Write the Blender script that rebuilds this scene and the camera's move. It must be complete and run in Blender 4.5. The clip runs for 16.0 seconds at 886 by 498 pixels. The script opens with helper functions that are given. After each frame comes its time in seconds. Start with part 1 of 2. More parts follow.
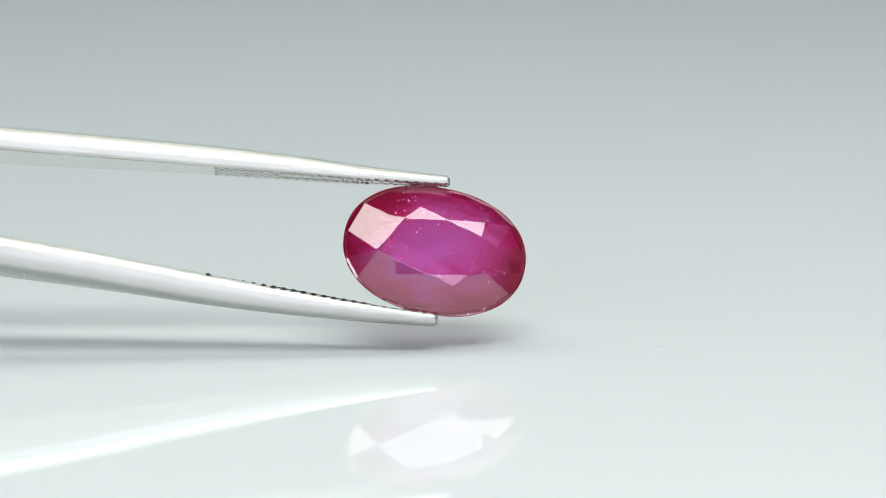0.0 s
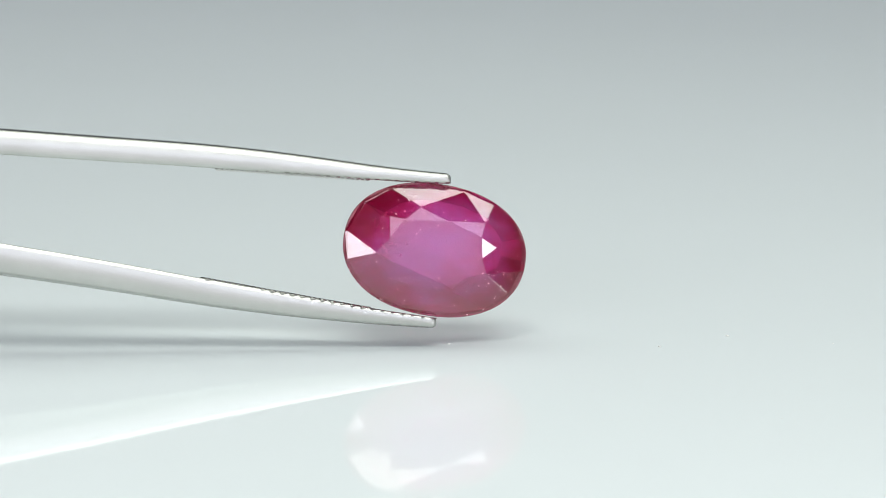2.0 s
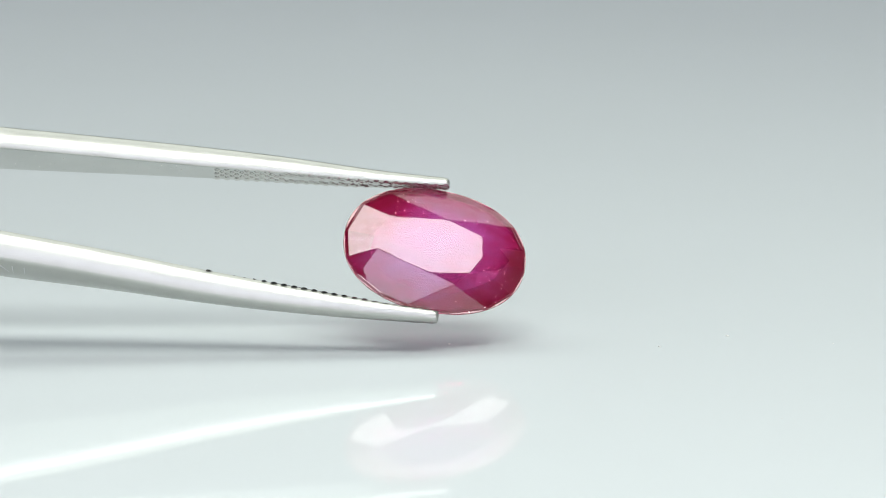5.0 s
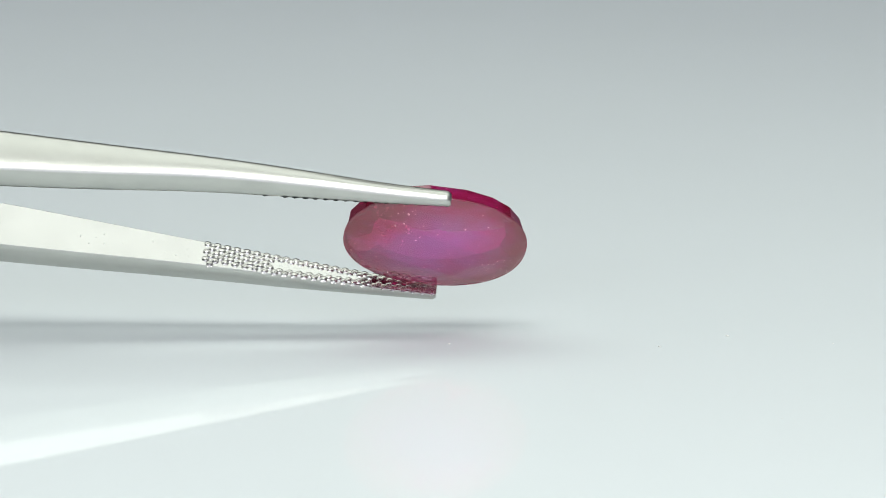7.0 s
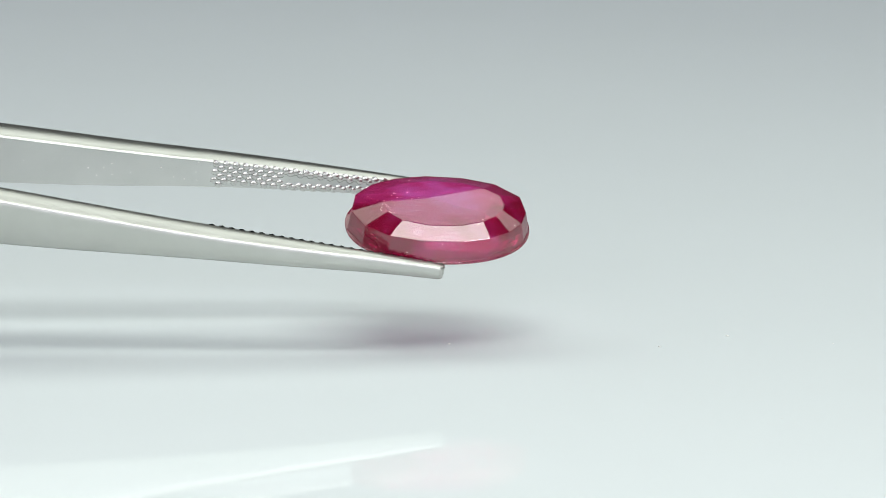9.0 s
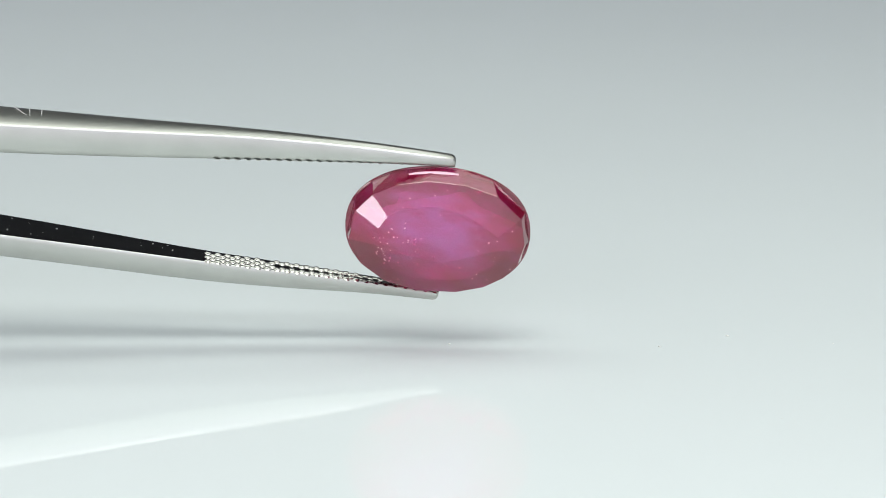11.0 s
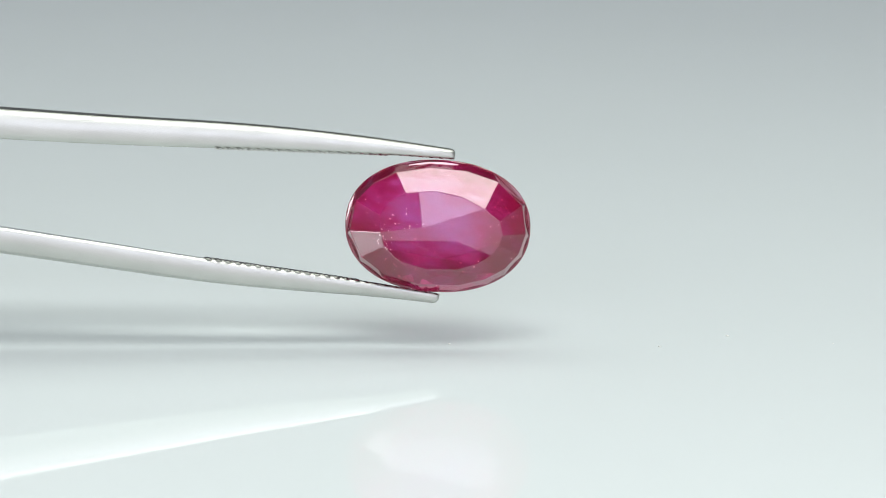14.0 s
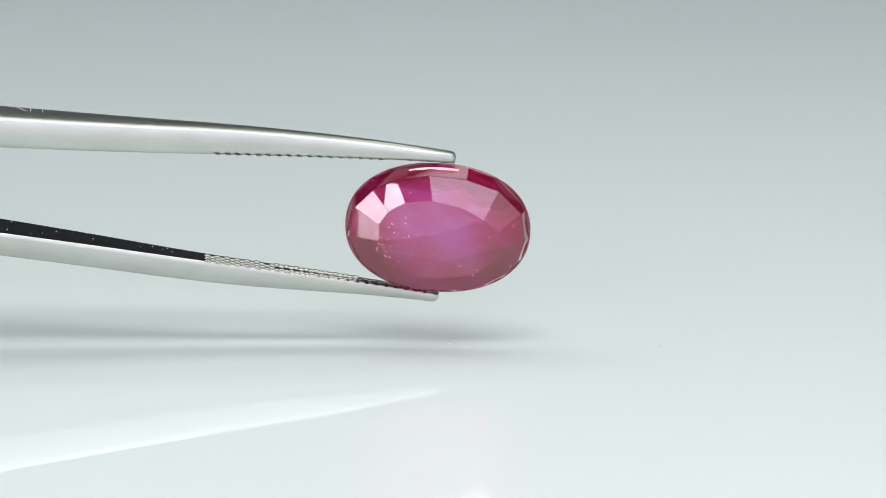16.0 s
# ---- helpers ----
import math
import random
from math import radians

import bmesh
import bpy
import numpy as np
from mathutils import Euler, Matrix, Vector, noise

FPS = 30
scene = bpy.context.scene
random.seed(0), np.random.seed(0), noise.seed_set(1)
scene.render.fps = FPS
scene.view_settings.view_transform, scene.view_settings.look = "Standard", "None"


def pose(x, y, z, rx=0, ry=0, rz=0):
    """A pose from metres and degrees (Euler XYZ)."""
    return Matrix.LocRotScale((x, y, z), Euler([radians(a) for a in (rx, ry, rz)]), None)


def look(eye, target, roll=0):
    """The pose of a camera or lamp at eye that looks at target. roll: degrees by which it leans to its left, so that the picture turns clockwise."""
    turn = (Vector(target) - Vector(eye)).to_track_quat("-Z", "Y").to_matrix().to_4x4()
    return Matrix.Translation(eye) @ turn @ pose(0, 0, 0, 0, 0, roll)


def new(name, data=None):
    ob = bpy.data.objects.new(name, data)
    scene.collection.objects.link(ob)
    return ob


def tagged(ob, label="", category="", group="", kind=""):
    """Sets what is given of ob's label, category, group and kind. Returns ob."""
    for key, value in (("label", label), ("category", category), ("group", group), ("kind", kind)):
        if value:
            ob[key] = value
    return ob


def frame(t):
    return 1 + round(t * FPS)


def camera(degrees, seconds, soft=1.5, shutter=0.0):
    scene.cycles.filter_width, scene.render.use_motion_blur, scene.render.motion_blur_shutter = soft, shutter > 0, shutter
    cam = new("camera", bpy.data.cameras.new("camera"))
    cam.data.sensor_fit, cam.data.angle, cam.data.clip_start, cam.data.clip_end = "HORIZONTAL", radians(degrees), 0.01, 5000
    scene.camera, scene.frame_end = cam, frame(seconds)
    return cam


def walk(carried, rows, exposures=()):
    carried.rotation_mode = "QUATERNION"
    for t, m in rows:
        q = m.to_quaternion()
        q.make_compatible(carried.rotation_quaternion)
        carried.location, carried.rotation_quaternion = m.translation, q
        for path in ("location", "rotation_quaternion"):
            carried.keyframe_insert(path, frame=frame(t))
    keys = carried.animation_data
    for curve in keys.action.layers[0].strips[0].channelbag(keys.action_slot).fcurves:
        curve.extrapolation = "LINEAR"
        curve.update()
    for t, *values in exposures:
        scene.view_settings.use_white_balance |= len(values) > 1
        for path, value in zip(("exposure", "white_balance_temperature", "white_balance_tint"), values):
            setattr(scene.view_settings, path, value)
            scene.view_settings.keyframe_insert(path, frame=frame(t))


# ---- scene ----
cam = camera(11.194, 16.0, soft=0.8)

# One unit of the drawing below is U metres: the stone is 320 units (12 mm) long.
U = 3.774e-5
PITCH = radians(11.63)      # the camera looks down on the sheet by this angle
FLOOR = 172.7               # units from the aim point down to the sheet
VIEW = Matrix(((1, 0, 0), (0, math.sin(PITCH), -math.cos(PITCH)), (0, math.cos(PITCH), math.sin(PITCH))))


def place(x, y, z):
    """World place of a point given in units along the camera's right, up and back, from the aim point."""
    return VIEW @ (Vector((x, y, z)) * U) + Vector((0, 0, FLOOR * U))


EYE, AIM = place(0, 0, 8000), place(0, 0, 0)
walk(cam, [(0.0, look(EYE, AIM)), (16.0, look(EYE, AIM))])

# ---- world, lamp, exposure ----
world = bpy.data.worlds.new("studio")
scene.world = world
world.use_nodes = True
world.node_tree.nodes["Background"].inputs["Color"].default_value = (0.5, 0.53, 0.56, 1)
world.node_tree.nodes["Background"].inputs["Strength"].default_value = 0.05


def area_lamp(name, eye, target, sx, sy, watts, colour):
    data = bpy.data.lights.new(name, "AREA")
    data.shape, data.size, data.size_y, data.energy, data.color = "RECTANGLE", sx, sy, watts, colour
    ob = new(name, data)
    ob.matrix_world = look(eye, target)
    return ob


# the glowing roof of the tent and the broad diode panel along its front
area_lamp("tent_roof_lamp", (0.0, 0.10, 0.29), (0.0, 0.10, 0.0), 0.68, 0.22, 0.86, (0.935, 0.99, 0.925))
area_lamp("diode_panel_lamp", (0.04, -0.149, 0.27), (0.04, -0.149, 0.0), 0.28, 0.13, 0.76, (0.97, 1.0, 0.95))
# the open, lit front of the tent behind and above the camera, and the strips on its two sides
area_lamp("tent_front_lamp", (0.085, -0.525, 0.304), (0.0, 0.0, 0.02), 0.29, 0.165, 0.48, (0.84, 0.85, 1.0))
area_lamp("tent_front_lamp", (0.03, -0.66, 0.125), (0.0, 0.0, 0.02), 0.94, 0.24, 0.76, (0.95, 0.94, 1.0))
area_lamp("side_strip_lamp", (-0.34, -0.41, 0.066), (0.0, 0.0, 0.02), 0.14, 0.13, 0.46, (0.95, 0.95, 1.0))
area_lamp("side_strip_lamp", (0.302, -0.42, 0.095), (0.0, 0.0, 0.02), 0.046, 0.11, 0.20, (0.95, 0.95, 1.0))
area_lamp("side_strip_lamp", (-0.17, -0.465, 0.168), (0.0, 0.0, 0.02), 0.07, 0.085, 0.17, (0.95, 0.95, 1.0))
scene.view_settings.exposure = -0.03


# ---- materials ----
def material(name):
    m = bpy.data.materials.new(name)
    m.use_nodes = True
    return m, m.node_tree.nodes, m.node_tree.links, m.node_tree.nodes["Principled BSDF"]


def ramp(nodes, stops):
    r = nodes.new("ShaderNodeValToRGB")
    while len(r.color_ramp.elements) < len(stops):
        r.color_ramp.elements.new(0.5)
    for e, (p, c) in zip(r.color_ramp.elements, stops):
        e.position, e.color = p, (*c, 1)
    return r


def noise_of(nodes, links, scale, stretch=(1, 1, 1), detail=3.0):
    co, mp, no = nodes.new("ShaderNodeTexCoord"), nodes.new("ShaderNodeMapping"), nodes.new("ShaderNodeTexNoise")
    mp.inputs["Scale"].default_value = stretch
    no.inputs["Scale"].default_value, no.inputs["Detail"].default_value = scale, detail
    links.new(co.outputs["Object"], mp.inputs["Vector"])
    links.new(mp.outputs["Vector"], no.inputs["Vector"])
    return no


def bump_from(nodes, links, source, bsdf, strength, distance):
    b = nodes.new("ShaderNodeBump")
    b.inputs["Strength"].default_value, b.inputs["Distance"].default_value = strength, distance
    links.new(source.outputs["Fac"], b.inputs["Height"])
    links.new(b.outputs["Normal"], bsdf.inputs["Normal"])


def steel_material(name, colour, rough, grain):
    m, nodes, links, bsdf = material(name)
    bsdf.inputs["Metallic"].default_value = 1.0
    fine = noise_of(nodes, links, 1.0, (900, 26000, 26000), 4.0)
    broad = noise_of(nodes, links, 420.0, (1, 1, 1), 3.0)
    c = ramp(nodes, ((0.3, tuple(v * 0.93 for v in colour)), (0.7, colour)))
    links.new(broad.outputs["Fac"], c.inputs["Fac"])
    links.new(c.outputs["Color"], bsdf.inputs["Base Color"])
    r = nodes.new("ShaderNodeMapRange")
    r.inputs["To Min"].default_value, r.inputs["To Max"].default_value = rough - 0.05, rough + 0.06
    links.new(fine.outputs["Fac"], r.inputs["Value"])
    links.new(r.outputs["Result"], bsdf.inputs["Roughness"])
    bump_from(nodes, links, fine, bsdf, grain, 2.0e-5)
    return m


STEEL = steel_material("brushed_steel", (0.50, 0.505, 0.475), 0.32, 0.30)
STEEL_IN = steel_material("ground_steel", (0.54, 0.54, 0.525), 0.12, 0.06)
TOOTH = steel_material("knurled_steel", (0.56, 0.555, 0.53), 0.26, 0.05)


def sheet_material():
    m, nodes, links, bsdf = material("white_acrylic")
    n = noise_of(nodes, links, 14.0, (1, 1, 1), 4.0)
    c = ramp(nodes, ((0.3, (0.765, 0.82, 0.835)), (0.7, (0.79, 0.845, 0.86))))
    links.new(n.outputs["Fac"], c.inputs["Fac"])
    links.new(c.outputs["Color"], bsdf.inputs["Base Color"])
    bsdf.inputs["Roughness"].default_value = 0.03
    bsdf.inputs["IOR"].default_value = 1.3
    return m


def cloth_material(name, colour):
    m, nodes, links, bsdf = material(name)
    n = noise_of(nodes, links, 60.0, (1, 1, 1), 5.0)
    c = ramp(nodes, ((0.3, tuple(v * 0.9 for v in colour)), (0.7, colour)))
    links.new(n.outputs["Fac"], c.inputs["Fac"])
    links.new(c.outputs["Color"], bsdf.inputs["Base Color"])
    bsdf.inputs["Roughness"].default_value = 0.9
    return m


SHEET = sheet_material()
WALL = cloth_material("white_tent_cloth", (0.8, 0.81, 0.83))
DARK = cloth_material("dark_tent_cloth", (0.062, 0.060, 0.078))


def backdrop_material():
    """Unseen backdrop with fading light painted in: pale at the foot, nearly black above."""
    m, nodes, links, bsdf = material("painted_falloff_backdrop")
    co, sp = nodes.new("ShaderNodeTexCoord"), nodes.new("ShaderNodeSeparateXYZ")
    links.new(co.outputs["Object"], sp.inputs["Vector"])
    n = noise_of(nodes, links, 40.0, (1, 1, 1), 4.0)
    mr = nodes.new("ShaderNodeMath")
    mr.operation = "MULTIPLY_ADD"
    mr.inputs[1].default_value, mr.inputs[2].default_value = 0.02, -0.01
    links.new(n.outputs["Fac"], mr.inputs[0])
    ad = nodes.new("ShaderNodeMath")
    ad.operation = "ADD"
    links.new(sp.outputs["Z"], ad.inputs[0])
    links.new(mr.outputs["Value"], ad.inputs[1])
    # pale foot and dark top put in to shape what the sheet mirrors
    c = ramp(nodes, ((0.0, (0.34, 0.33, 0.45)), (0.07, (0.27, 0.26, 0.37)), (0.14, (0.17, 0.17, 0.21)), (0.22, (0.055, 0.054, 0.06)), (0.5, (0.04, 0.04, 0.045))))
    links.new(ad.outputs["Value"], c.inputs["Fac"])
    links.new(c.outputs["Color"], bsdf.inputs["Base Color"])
    bsdf.inputs["Roughness"].default_value = 0.9
    return m


BACKDROP = backdrop_material()


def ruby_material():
    """Clear, slightly milky ruby: purplish at heart, crimson towards the rim, with uneven clouds; the rim's edge shade
    is painted in.
    """
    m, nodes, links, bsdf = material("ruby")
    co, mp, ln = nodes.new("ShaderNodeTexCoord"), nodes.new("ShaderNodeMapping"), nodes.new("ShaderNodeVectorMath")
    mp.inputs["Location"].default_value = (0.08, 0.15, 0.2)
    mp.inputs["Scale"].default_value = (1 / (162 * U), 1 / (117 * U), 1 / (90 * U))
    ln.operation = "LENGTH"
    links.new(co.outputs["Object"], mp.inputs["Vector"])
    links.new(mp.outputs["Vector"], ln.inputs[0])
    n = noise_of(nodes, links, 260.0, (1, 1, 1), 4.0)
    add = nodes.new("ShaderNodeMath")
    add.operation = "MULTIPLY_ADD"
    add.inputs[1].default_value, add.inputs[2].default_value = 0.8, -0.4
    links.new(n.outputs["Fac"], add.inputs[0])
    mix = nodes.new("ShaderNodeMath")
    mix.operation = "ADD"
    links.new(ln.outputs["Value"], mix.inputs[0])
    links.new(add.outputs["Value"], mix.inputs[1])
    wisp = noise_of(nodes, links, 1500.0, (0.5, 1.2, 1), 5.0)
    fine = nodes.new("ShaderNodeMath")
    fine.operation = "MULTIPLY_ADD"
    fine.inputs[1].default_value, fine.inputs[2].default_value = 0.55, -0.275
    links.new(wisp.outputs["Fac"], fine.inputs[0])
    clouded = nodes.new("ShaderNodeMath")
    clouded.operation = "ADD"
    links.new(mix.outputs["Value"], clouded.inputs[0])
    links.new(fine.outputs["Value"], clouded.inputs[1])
    # colour zoning; the last stop also paints the rim's dark outline in
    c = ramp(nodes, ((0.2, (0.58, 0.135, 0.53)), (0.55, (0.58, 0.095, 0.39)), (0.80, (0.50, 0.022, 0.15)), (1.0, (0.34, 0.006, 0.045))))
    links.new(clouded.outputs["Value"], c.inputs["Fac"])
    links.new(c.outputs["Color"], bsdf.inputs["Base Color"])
    bsdf.inputs["Roughness"].default_value = 0.0
    bsdf.inputs["IOR"].default_value = 1.85
    bsdf.inputs["Transmission Weight"].default_value = 0.64
    return m


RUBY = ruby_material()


def plain(name, colour, rough=0.5):
    m, nodes, links, bsdf = material(name)
    n = noise_of(nodes, links, 9000.0)
    c = ramp(nodes, ((0.3, tuple(v * 0.85 for v in colour)), (0.7, colour)))
    links.new(n.outputs["Fac"], c.inputs["Fac"])
    links.new(c.outputs["Color"], bsdf.inputs["Base Color"])
    bsdf.inputs["Roughness"].default_value = rough
    return m


DUST = plain("dust", (0.9, 0.9, 0.88), 0.8)
SPECK = plain("pale_inclusion", (0.95, 0.62, 0.74), 0.4)
SCRATCH = plain("engraving", (0.6, 0.6, 0.6), 0.6)
FLECK = plain("dark_inclusion", (0.10, 0.01, 0.05), 0.6)


# ---- building helpers ----
def finish(name, bm, mat, parent=None, label="", smooth=False):
    bmesh.ops.recalc_face_normals(bm, faces=bm.faces)
    me = bpy.data.meshes.new(name)
    bm.to_mesh(me)
    bm.free()
    me.materials.append(mat)
    if smooth:
        for p in me.polygons:
            p.use_smooth = True
    ob = new(name, me)
    if parent:
        ob.parent = parent
    if label:
        ob["label"] = label
    return ob


def part(name, bm, mat, parent, label="", smooth=False):
    return finish(name, bm, mat, parent, label, smooth)


def slab(x0, x1, y0, y1, z0, z1, bevel=0.0):
    bm = bmesh.new()
    bmesh.ops.create_cube(bm, size=1.0)
    for v in bm.verts:
        v.co = Vector((x0 + (v.co.x + 0.5) * (x1 - x0), y0 + (v.co.y + 0.5) * (y1 - y0), z0 + (v.co.z + 0.5) * (z1 - z0)))
    if bevel:
        bmesh.ops.bevel(bm, geom=bm.edges[:], offset=bevel, segments=2, affect="EDGES")
    return bm


# ---- the light tent ----
X0, X1, Y0, Y1, TOP = -0.62, 0.62, -0.75, 0.62, 0.62
tagged(finish("floor", slab(X0, X1, Y0, Y1, -0.005, 0.0), SHEET), "glossy white acrylic sheet under the stone", "floor", kind="structure")
tagged(finish("wall_north", slab(X0, X1, Y1, Y1 + 0.01, -0.005, TOP), BACKDROP), "unseen backdrop of the light tent, fading light painted from grey to black", "wall", kind="structure")
tagged(finish("wall_south", slab(X0, X1, Y0 - 0.01, Y0, -0.005, TOP), WALL), "white tent cloth wall", "wall", kind="structure")
tagged(finish("wall_west", slab(X0 - 0.01, X0, Y0, Y1, -0.005, TOP), WALL), "white tent cloth wall", "wall", kind="structure")
tagged(finish("wall_east", slab(X1, X1 + 0.01, Y0, Y1, -0.005, TOP), WALL), "white tent cloth wall", "wall", kind="structure")
tagged(finish("ceiling", slab(X0, X1, Y0, Y1, TOP, TOP + 0.01), DARK), "dark tent roof", "ceiling", kind="structure")


# ---- the tweezers ----
def along(x, xs, ys):
    return float(np.interp(x, xs, ys))


def eased(x, xs, ys, reach=90.0):
    """Like along(), but rounded at the corners and carried straight on past the last point."""
    xs, ys = list(xs), list(ys)
    k = (ys[-1] - ys[-2]) / (xs[-1] - xs[-2])
    xs.append(xs[-1] + 400)
    ys.append(ys[-1] + 400 * k)
    return sum(along(x + reach * d / 6, xs, ys) for d in range(-6, 7)) / 13


STATIONS = tuple(range(-20, -940, -35)) + (-1000, -1100, -1250, -1400, -1600, -1800, -2000, -2200, -2400, -2600, -2750, -2900)
PIVOT_Y = 18.44


class Arm:
    """One arm in units: inner and outer face heights, middle depth and width along the length."""

    def __init__(self, side, tip):
        self.side, self.tip = side, tip

    def inner(self, x):
        if self.side > 0:
            return eased(x, (-2900, -1800, -784, -584, -404, -221, -84, 14), (335, 240, 165.5, 153, 142.5, 129, 119.5, 116))
        return eased(x, (-2900, -1800, -784, -584, -404, -221, -84, -12), (315, 170, 11.5, -22, -56, -89, -113.5, -123))

    def thick(self, x):
        if self.side > 0:
            return eased(x, (-2900, -784, -404, -221, -84, 14), (48, 44, 41, 33, 21, 16.5))
        return eased(x, (-2900, -784, -404, -221, -84, -12), (60, 54, 46, 35, 22, 16.5))

    def outer(self, x):
        return self.inner(x) + self.side * self.thick(x)

    def depth(self, x):
        return eased(x, (-2900, -784, -584, -430, 14), (142, 37, 27, 16.5, -2.5))

    def width(self, x):
        return eased(x, (-2900, -1500, -784, -584, -430, -221, -100, 14), (190, 160, 103, 79, 59, 43, 34, 27))


UP_ARM, LOW_ARM = Arm(1, 14.0), Arm(-1, -12.0)


def arm_mesh(arm):
    """The blade: a flat inner face, bevelled sides and a slightly crowned outer face."""
    bm = bmesh.new()
    rings = []
    xs = [arm.tip] + [x for x in STATIONS if x < arm.tip - 6]
    xs = [xs[0], xs[0] - 3, xs[0] - 8] + [x for x in xs[1:] if x < xs[0] - 12]
    for k, x in enumerate(xs):
        y0, th, zc, w, s = arm.inner(x), arm.thick(x), arm.depth(x), arm.width(x) / 2, arm.side
        if k < 2:
            th, w = th * (0.64, 0.88)[k], w * (0.8, 0.94)[k]
        b = min(5.0, th * 0.2)
        wo = w - 0.16 * th - 1.5                 # half width where the rounded side meets the outer face
        half = ((0.0, w - 0.06 * th - 0.8), (0.8, w - 0.055 * th), (0.18 * th, w - 0.02 * th), (0.38 * th, w), (0.6 * th, w - 0.02 * th),
                (th - b, w - 0.10 * th), (th - b * 0.45, w - 0.10 * th - b * 0.28), (th - b * 0.1, wo - b * 0.4), (th + 0.01 * w, wo - b * 1.2),
                (th + 0.05 * w, wo * 0.45), (th + 0.065 * w, 0.0))
        prof = [(h, z) for h, z in half] + [(h, -z) for h, z in half[-2::-1]]
        rings.append([bm.verts.new(Vector((x, y0 + s * dy - PIVOT_Y, zc + dz)) * U) for dy, dz in prof])
    n = len(rings[0])
    for a, b in zip(rings, rings[1:]):
        for i in range(n):
            f = bm.faces.new((a[i], a[(i + 1) % n], b[(i + 1) % n], b[i]))
            f.smooth = i != n - 1
            f.material_index = 1 if i == n - 1 else 0
    bm.faces.new(rings[0])
    bm.faces.new(rings[-1])
    return bm


def tooth_mesh():
    bm = bmesh.new()
    rings = [[bm.verts.new(Vector((r * math.cos(i * math.pi / 4), h, r * math.sin(i * math.pi / 4))) * U) for i in range(8)] for r, h in ((8.2, 0.0), (6.2, 2.1), (3.9, 3.5), (1.7, 4.1))]
    for lo, hi in zip(rings, rings[1:]):
        for i in range(8):
            bm.faces.new((lo[i], lo[(i + 1) % 8], hi[(i + 1) % 8], hi[i])).smooth = True
    bm.faces.new(rings[-1]).smooth = True
    bmesh.ops.recalc_face_normals(bm, faces=bm.faces)
    me = bpy.data.meshes.new("tooth")
    bm.to_mesh(me)
    bm.free()
    me.materials.append(TOOTH)
    return me


def engrave(arm, blade):
    """Three unreadable strokes of an engraved mark on the outer face."""
    for x0, z0, x1, z1 in ((-784, 70, -763, 34), (-757, 62, -756, 30), (-736, 60, -736, 32)):
        bm = bmesh.new()
        a = Vector((x0, arm.outer(x0) - PIVOT_Y - 2.3, z0))
        b = Vector((x1, arm.outer(x1) - PIVOT_Y - 2.3, z1))
        side = (b - a).normalized().cross(Vector((0, 1, 0))) * 0.9
        low = [bm.verts.new(p * U) for p in (a - side, a + side, b + side, b - side)]
        high = [bm.verts.new((p + Vector((0, -1.2, 0))) * U) for p in (a - side * 0.6, a + side * 0.6, b + side * 0.6, b - side * 0.6)]
        bm.faces.new(low)
        bm.faces.new(high)
        for i in range(4):
            bm.faces.new((low[i], low[(i + 1) % 4], high[(i + 1) % 4], high[i]))
        part("engraved_stroke", bm, SCRATCH, blade, "pale engraved stroke")


def dust_on(arm, blade):
    """Pale crumbs clinging to the inner face and the sides."""
    rnd = random.Random(3 + int(arm.side))
    bm = bmesh.new()
    for _ in range(14):
        x, size = rnd.uniform(-770, -440), rnd.uniform(0.5, 1.2)
        at = Vector((x, arm.inner(x) - PIVOT_Y - arm.side * 0.3 * size, arm.depth(x) + arm.width(x) * rnd.uniform(-0.44, 0.44)))
        bmesh.ops.create_icosphere(bm, subdivisions=1, radius=size * U, matrix=Matrix.Translation(at * U) @ Matrix.Diagonal((rnd.uniform(0.8, 1.8), 0.8, 1, 1)))
    tagged(part("dust_crumbs", bm, DUST, blade, "pale crumbs of dust"), kind="stuff")


def build_tweezers():
    root = new("tweezers")
    tagged(root, "brushed stainless steel gem tweezers with knurled tips gripping the stone", "tweezers")
    tooth = tooth_mesh()
    for arm in (UP_ARM, LOW_ARM):
        blade = part("arm", arm_mesh(arm), STEEL, root, "tapered brushed steel arm")
        blade.data.materials.append(STEEL_IN)
        start = -404.0 if arm.side > 0 else -430.0
        row, x = 0, start + 6
        while x < arm.tip - 5:
            w = arm.width(x) / 2 - 7.0
            step = 17.5
            off = 0.0 if row % 2 == 0 else step / 2
            # the whole width at first, then a double row along each edge beside the groove
            spots = [-w + off + step * k for k in range(int((2 * w - off) / step) + 1)]
            if x > start + 125:
                spots = [-w + off * 0.5, w - off * 0.5]
            for z in spots:
                ob = new("tooth", tooth)
                ob.parent = blade
                flip = 180 if arm.side > 0 else 0
                ob.matrix_basis = pose(x * U, (arm.inner(x) - PIVOT_Y + arm.side * 1.2) * U, (arm.depth(x) + z) * U, flip, 0, 0) @ Matrix.Diagonal((1, 1.0 if x < -130 else 0.55, 1, 1))
            x += 8.8
            row += 1
        dust_on(arm, blade)
        if arm.side < 0:
            engrave(arm, blade)
    # the rear block that joins the two arms
    bm = slab(-3150 * U, -2880 * U, (300 - PIVOT_Y) * U, (400 - PIVOT_Y) * U, 10 * U, 200 * U, 8 * U)
    part("joint", bm, STEEL, root, "welded rear end of the tweezers")
    return root


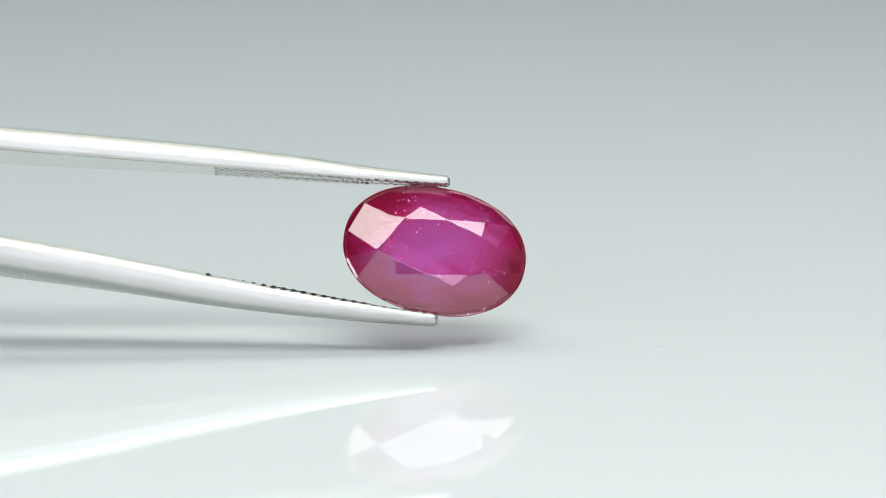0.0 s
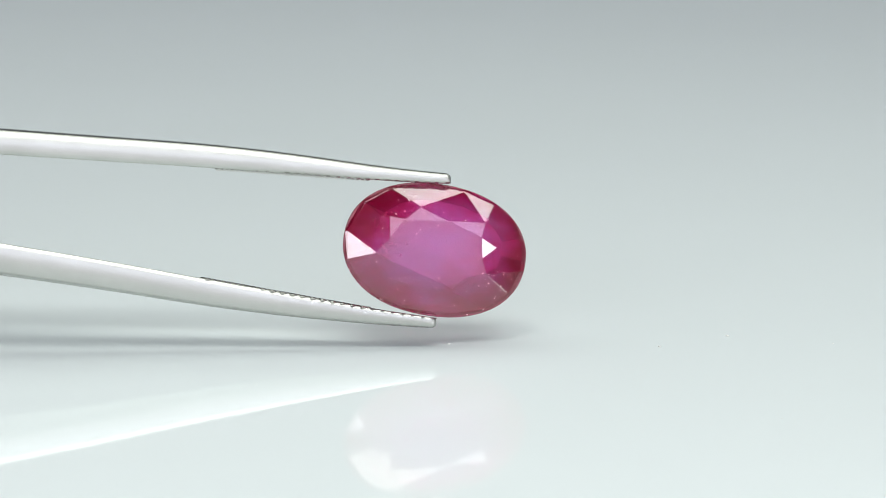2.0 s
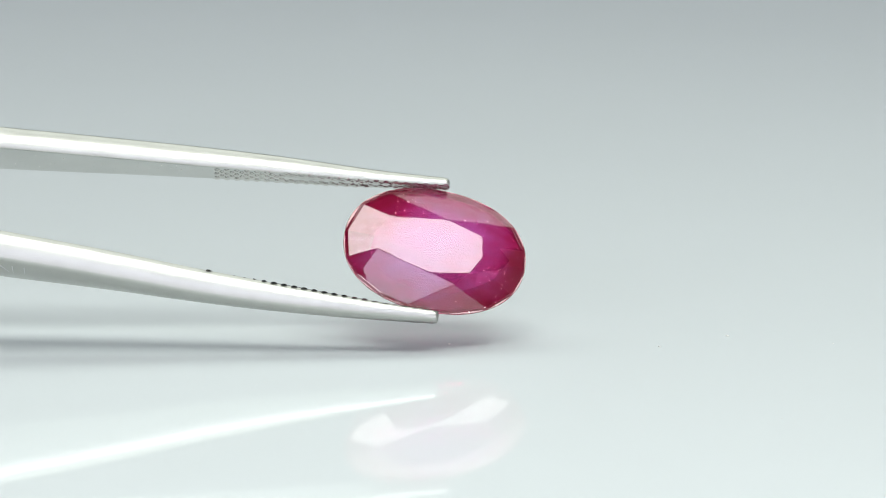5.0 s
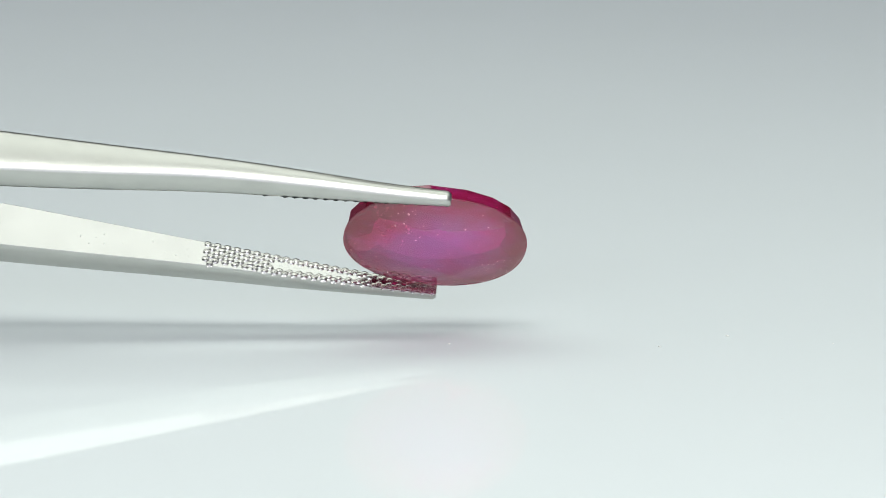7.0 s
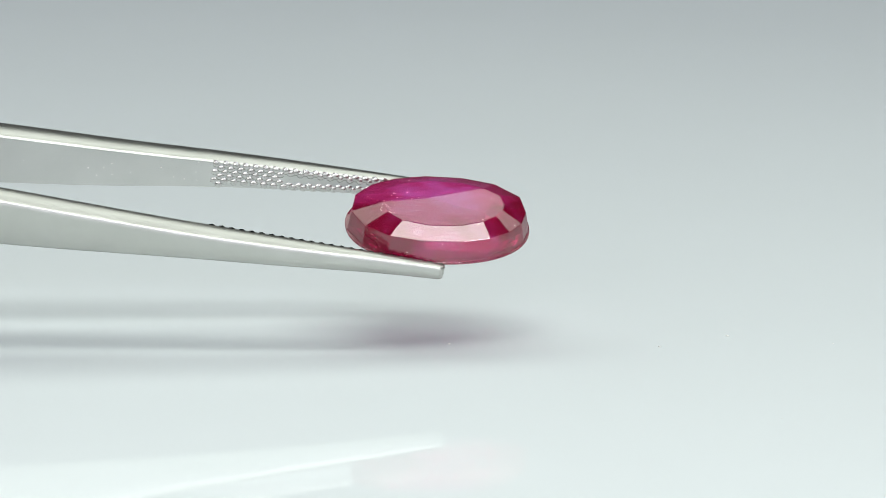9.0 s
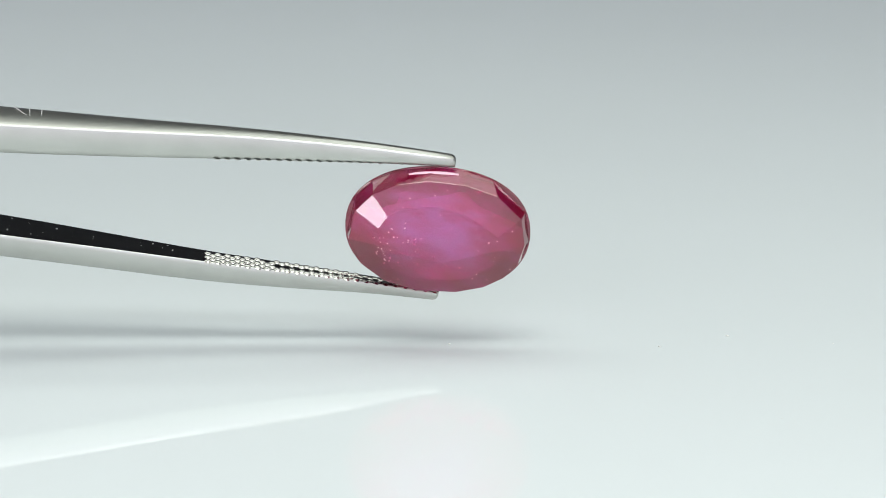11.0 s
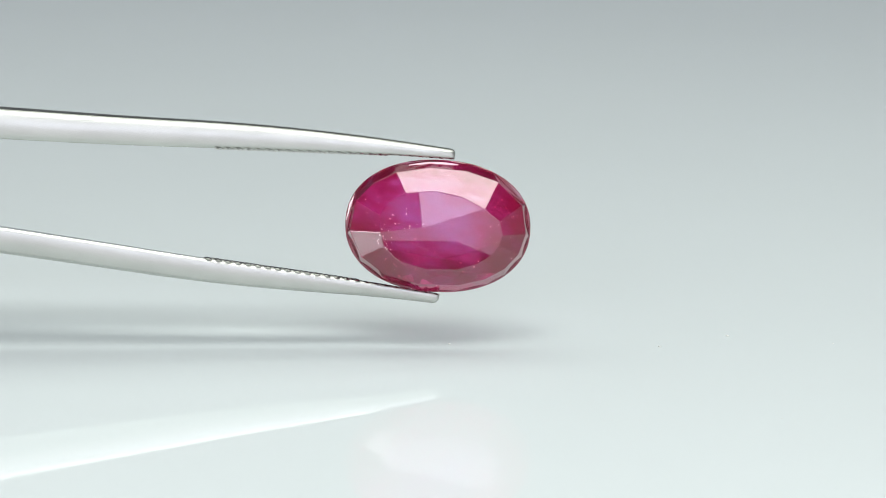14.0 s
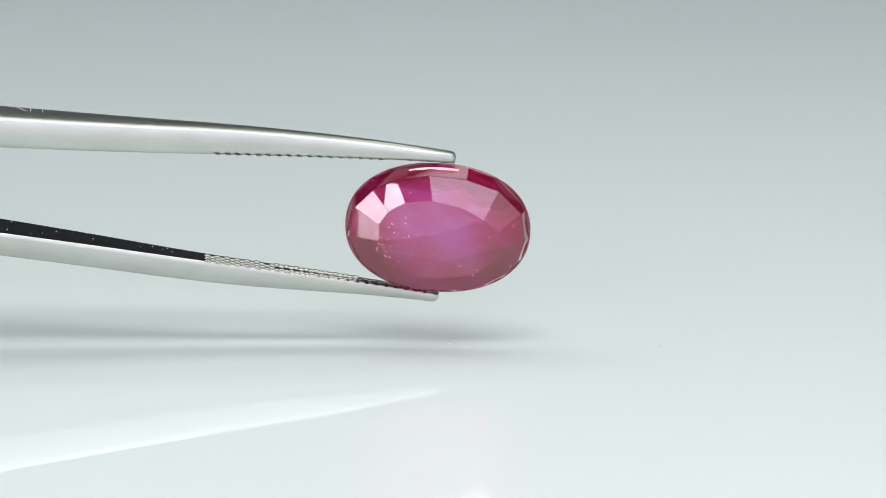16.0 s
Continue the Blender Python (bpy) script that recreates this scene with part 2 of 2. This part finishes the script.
# ---- the stone ----
def oval(cx, cy, a, b, lean, deg):
    """A point of a leaning, slightly full ellipse."""
    t, l = radians(deg), radians(lean)
    x, y = math.cos(t), math.sin(t)
    full = (abs(x) ** 2.18 + abs(y) ** 2.18) ** (-1 / 2.18)
    x, y = a * x * full, b * y * full
    return cx + x * math.cos(l) + y * math.sin(l), cy - x * math.sin(l) + y * math.cos(l)


def tilt(x):
    """The stone's girdle plane leans back towards the free end."""
    return -6.5 - 0.11 * x


CROWN = 17.5


def build_gem():
    root = new("ruby_gemstone")
    tagged(root, "oval faceted pinkish-red ruby with tiny inclusions held by the tweezers", "gemstone")
    bm = bmesh.new()

    def vert(x, y, z):
        return bm.verts.new(Vector((x, y - PIVOT_Y, z + tilt(x))) * U)

    cx, cy, lean = -14.7, -1.6, 10.0
    # the hand-cut corners: turns round the oval, and how far each stands out of it
    g_deg = (38, 77, 126, 177, 219, 259, 310, 355)
    h_deg = (56, 101, 148, 202, 240, 284, 332, 376)
    t_deg, t_out = (24, 80, 128, 166, 210, 259, 302, 340), (0.92, 0.91, 1.11, 1.02, 1.01, 1.0, 1.08, 0.91)
    s_deg, s_out = (43, 107, 137, 190, 228, 283, 321, 364), (0.97, 1.04, 1.06, 1.0, 0.99, 1.04, 0.95, 0.93)
    t_xy = [oval(-7, 1.5, 88 * k, 54 * k, 2, d) for d, k in zip(t_deg, t_out)]
    s_xy = [oval(-7, 1.5, 111 * k, 71 * k, 2, d) for d, k in zip(s_deg, s_out)]
    g_xy = [oval(cx, cy, 157.5, 112.5, lean, d) for d in g_deg]
    h_xy = [oval(cx, cy, 157.5, 112.5, lean, d) for d in h_deg]
    # each kite is one plane through its table corner and two star tips: choose the tips' heights so that the girdle runs nearly level
    rows, rhs = [], []
    for i in range(8):
        p, q, r, g = (np.array(v) for v in (t_xy[i], s_xy[i - 1], s_xy[i], g_xy[i]))
        k = np.linalg.solve(np.column_stack((q - p, r - p)), g - p)
        row = np.zeros(8)
        row[i - 1] += k[0]
        row[i] += k[1]
        rows.append(row)
        rhs.append(CROWN * (k[0] + k[1] - 1.0))
    keep = 0.8
    s_z = np.linalg.lstsq(np.vstack((rows, np.eye(8) * keep)), np.concatenate((rhs, np.full(8, 0.74 * CROWN * keep))), rcond=None)[0]
    g_z = [float(np.dot(rows[i], s_z) - rhs[i]) for i in range(8)]
    g_z = [max(-3.0, min(4.5, v)) for v in g_z]
    table = [vert(*p, CROWN) for p in t_xy]
    star = [vert(*p, float(z)) for p, z in zip(s_xy, s_z)]
    corner = [vert(*p, z) for p, z in zip(g_xy, g_z)]
    between = [vert(*p, 0.3) for p in h_xy]
    bm.faces.new(table)
    for i in range(8):
        j = (i + 1) % 8
        bm.faces.new((table[i], star[i], table[j]))
        bm.faces.new((table[i], star[i - 1], corner[i], star[i]))
        bm.faces.new((star[i], corner[i], between[i]))
        bm.faces.new((star[i], between[i], corner[j]))
    ring0 = [v for pair in zip(corner, between) for v in pair]
    sides = len(ring0)

    def step_ring(flat, height, mids, low):
        """The next ring down: each facet is one plane through an edge of the last ring and the middle of its own lower edge."""
        planes = []
        for i in range(sides):
            p = np.array((*flat[i], height))
            q = np.array((*flat[(i + 1) % sides], height))
            m = np.array((*mids[i], low))
            n = np.cross(q - p, m - p)
            planes.append((n, float(n @ p)))
        out = []
        for i in range(sides):
            (n0, d0), (n1, d1) = planes[i - 1], planes[i]
            xy = np.linalg.solve(np.array((n0[:2], n1[:2])), np.array((d0 - n0[2] * low, d1 - n1[2] * low)))
            out.append((float(xy[0]), float(xy[1])))
        return out, planes

    # the pavilion has its own sixteen turns
    degs = [d for pair in zip(g_deg, h_deg) for d in pair]
    p_deg = [43, 57, 77, 98, 124, 145, 170, 206, 224, 241, 264, 287, 304, 338, 365, 384]
    halves = [(d + e) / 2 for d, e in zip(p_deg, p_deg[1:] + [p_deg[0] + 360])]
    girdle_low, mid_low, deep = -7.0, -43.0, -62.5
    flat1 = [oval(cx, cy, 161.0, 115.5, lean, d) for d in p_deg]
    flat2 = step_ring(flat1, girdle_low, [oval(cx - 3, cy + 1, 151, 102, lean, d) for d in halves], mid_low)[0]
    flat3, slopes = step_ring(flat2, mid_low, [oval(cx + 1.4, cy + 7.0, 108.5, 63.0, lean, d) for d in halves], deep)
    # the last flat pyramid: four broad facets that meet off centre, each corner at its own depth
    cuts, drops, point = (0, 3, 6, 12, 16), (-0.2, -3.4, 2.1, 3.7), np.array((-43.0, 6.0, deep - 3.6))
    low3 = [np.array((*p, deep)) for p in flat3]

    def meet(i, n, d):
        (n0, d0), (n1, d1) = slopes[i - 1], slopes[i % sides]
        return np.linalg.solve(np.array((n0, n1, n)), np.array((d0, d1, d)))

    for a, drop in zip(cuts[:-1], drops):
        low3[a] = meet(a, np.array((0.0, 0.0, 1.0)), deep - drop)
    for a, b in zip(cuts, cuts[1:]):
        n = np.cross(low3[a] - point, low3[b % sides] - point)
        for i in range(a + 1, b):
            low3[i] = meet(i, n, float(n @ point))
    ring1 = [vert(*p, girdle_low) for p in flat1]
    ring2 = [vert(*p, mid_low) for p in flat2]
    ring3 = [vert(*(float(c) for c in p)) for p in low3]
    for lo, hi in ((ring1, ring2), (ring2, ring3)):
        for i in range(sides):
            bm.faces.new((lo[i], lo[(i + 1) % sides], hi[(i + 1) % sides], hi[i]))
    tip = vert(*(float(c) for c in point))
    for a, b in zip(cuts, cuts[1:]):
        bm.faces.new([ring3[i % sides] for i in range(a, b + 1)] + [tip])
    # the rounded girdle between crown and pavilion
    def band(turns, height):
        spread = [d + ((turns[(i + 1) % sides] - d) % 360) * k / 4 for i, d in enumerate(turns) for k in range(4)]
        return [vert(*oval(cx, cy, 163.0, 117.0, lean, d), height) for d in spread]

    high, low = band(degs, -3.0), band(p_deg, -5.5)
    count = len(high)
    for i in range(count):
        j = (i + 1) % count
        bm.faces.new((high[i], high[j], low[j], low[i]))
    for i in range(sides):
        j = (i + 1) % sides
        bm.faces.new([ring0[i], ring0[j]] + [high[(4 * i + k) % count] for k in (4, 3, 2, 1, 0)])
        bm.faces.new([ring1[i], ring1[j]] + [low[(4 * i + k) % count] for k in (4, 3, 2, 1, 0)])
    bmesh.ops.recalc_face_normals(bm, faces=bm.faces)
    bmesh.ops.bevel(bm, geom=bm.edges[:], offset=0.75 * U, segments=1, affect="EDGES", clamp_overlap=True)
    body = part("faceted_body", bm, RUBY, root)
    inclusions(root, body)
    edge_sliver(root)
    return root


def edge_sliver(root):
    """A thin, pale sliver along the pavilion edge beside the grip."""
    bm = bmesh.new()
    rows = []
    for k in range(9):
        f = k / 8
        x, y = oval(-14.7, -1.6, 157.0, 110.8, 10.0, 249 + 32 * f)
        at = Vector((x, y, -22 + 3 * f + 0.8 * math.sin(f * 9.0)))
        w = 0.7 + 2.0 * math.sin(f * math.pi) * (0.55 + 0.45 * f)
        rows.append([bm.verts.new(Vector((at.x, at.y - PIVOT_Y + dy, at.z + dz + tilt(at.x))) * U) for dy, dz in ((-w, 0.6), (w, -1.6), (w * 0.6, 2.4), (-w, 2.8))])
    for p, q in zip(rows, rows[1:]):
        for i in range(4):
            bm.faces.new((p[i], p[(i + 1) % 4], q[(i + 1) % 4], q[i]))
    bm.faces.new(rows[0])
    bm.faces.new(rows[-1])
    part("pale_sliver", bm, SPECK, root, "pale pink sliver along the edge")


def inclusions(root, body):
    """Pale and dark specks set into the surface of the stone, thickest near one end."""
    rnd = random.Random(5)
    faces = [(f.area, [body.data.vertices[i].co.copy() for i in f.vertices], f.normal.copy()) for f in body.data.polygons]
    total = sum(f[0] for f in faces)
    pale_spots = ((-75, 15, 34, False), (-95, 35, 26, False), (92, -68, 34, True), (-60, 75, 30, True))
    dark_spots = ((105, -45, 32, False), (-95, -75, 28, False), (40, -25, 26, True))
    for name, mat, count, lo, hi, label, spots in (("pale_specks", SPECK, 240, 0.35, 1.0, "tiny pale pink inclusions", pale_spots), ("dark_specks", FLECK, 90, 0.35, 0.85, "tiny dark inclusions", dark_spots)):
        bm = bmesh.new()
        for _ in range(count):
            crowded = rnd.random() < 0.45        # nearly half of them gather in clusters
            for _ in range(60):
                pick = rnd.uniform(0, total)
                for area, pts, normal in faces:
                    pick -= area
                    if pick <= 0:
                        break
                k = rnd.randrange(1, len(pts) - 1)
                u, v = rnd.random(), rnd.random()
                if u + v > 1:
                    u, v = 1 - u, 1 - v
                at = pts[0] + (pts[k] - pts[0]) * u + (pts[k + 1] - pts[0]) * v
                if not crowded or any((normal.z > 0) == up and (at.xy / U - Vector((x, y - PIVOT_Y))).length < r for x, y, r, up in spots):
                    break
            size = rnd.uniform(lo, hi) ** 1.9 * 1.85
            m = Matrix.Translation(at - normal * size * 0.4 * U) @ normal.to_track_quat("Z", "Y").to_matrix().to_4x4() @ pose(0, 0, 0, 0, 0, rnd.uniform(0, 180)) @ Matrix.Diagonal((rnd.uniform(0.7, 1.9), 1, 0.6, 1))
            bmesh.ops.create_icosphere(bm, subdivisions=1, radius=size * U, matrix=m)
        tagged(part(name, bm, mat, root, label), kind="stuff")


TWEEZERS = build_tweezers()
GEM = build_gem()


# ---- specks of dust on the sheet ----
def build_dust(x, y, size):
    bm = bmesh.new()
    bmesh.ops.create_icosphere(bm, subdivisions=2, radius=size)
    for v in bm.verts:
        v.co *= 1 + 0.35 * noise.noise(v.co / size * 1.7 + Vector((x * 900, y * 900, 0)))
        v.co.z = v.co.z * 0.5
    low = min(v.co.z for v in bm.verts)
    for v in bm.verts:
        v.co.z -= low
    ob = finish("dust_speck", bm, DUST, smooth=True)
    ob.location = (x, y, 0)
    return tagged(ob, "tiny pale speck of dust lying on the sheet", "dust", "dust on the sheet")


def on_sheet(px, py):
    """Where the sheet lies under a spot px units right of and py units below the aim."""
    way = VIEW @ Vector((px, -py, -8000))
    k = -EYE.z / way.z
    return EYE.x + way.x * k, EYE.y + way.y * k


for dx, dy, r in ((503, 155, 3.2), (383, 174, 2.2), (11, 169, 2.4), (690, 168, 1.4), (-330, 240, 1.3), (600, 300, 1.2)):
    build_dust(*on_sheet(dx, dy), r * U)

# ---- what turns ----
AXIS = Vector((math.cos(0.108) * math.cos(0.0505), -math.sin(0.108) * math.cos(0.0505), -math.sin(0.0505)))
# seconds and degrees at which the turning changes its way: to and fro, half a turn over, then to and fro again
TURNS = ((0.0, -14.8), (0.2, -21.8), (1.4, 20.2), (2.6, -21.8), (3.8, 20.2), (5.0, -21.8), (7.0, 49.3), (8.5, 102.8), (9.0, 125.0),
         (11.0, 202.0), (12.2, 160.5), (13.4, 202.0), (14.6, 160.5), (15.8, 202.0), (16.0, 195.0))


def turn_at(t):
    return along(t, [k[0] for k in TURNS], [k[1] for k in TURNS])


def held_pose(t):
    spin = Matrix.Rotation(radians(turn_at(t)), 3, AXIS)
    m = (VIEW @ spin).to_4x4()
    m.translation = place(0, PIVOT_Y, 0)
    return m


def motions():
    rows = [(k / 10, held_pose(k / 10)) for k in range(161)]
    walk(TWEEZERS, rows)
    walk(GEM, rows)


motions()
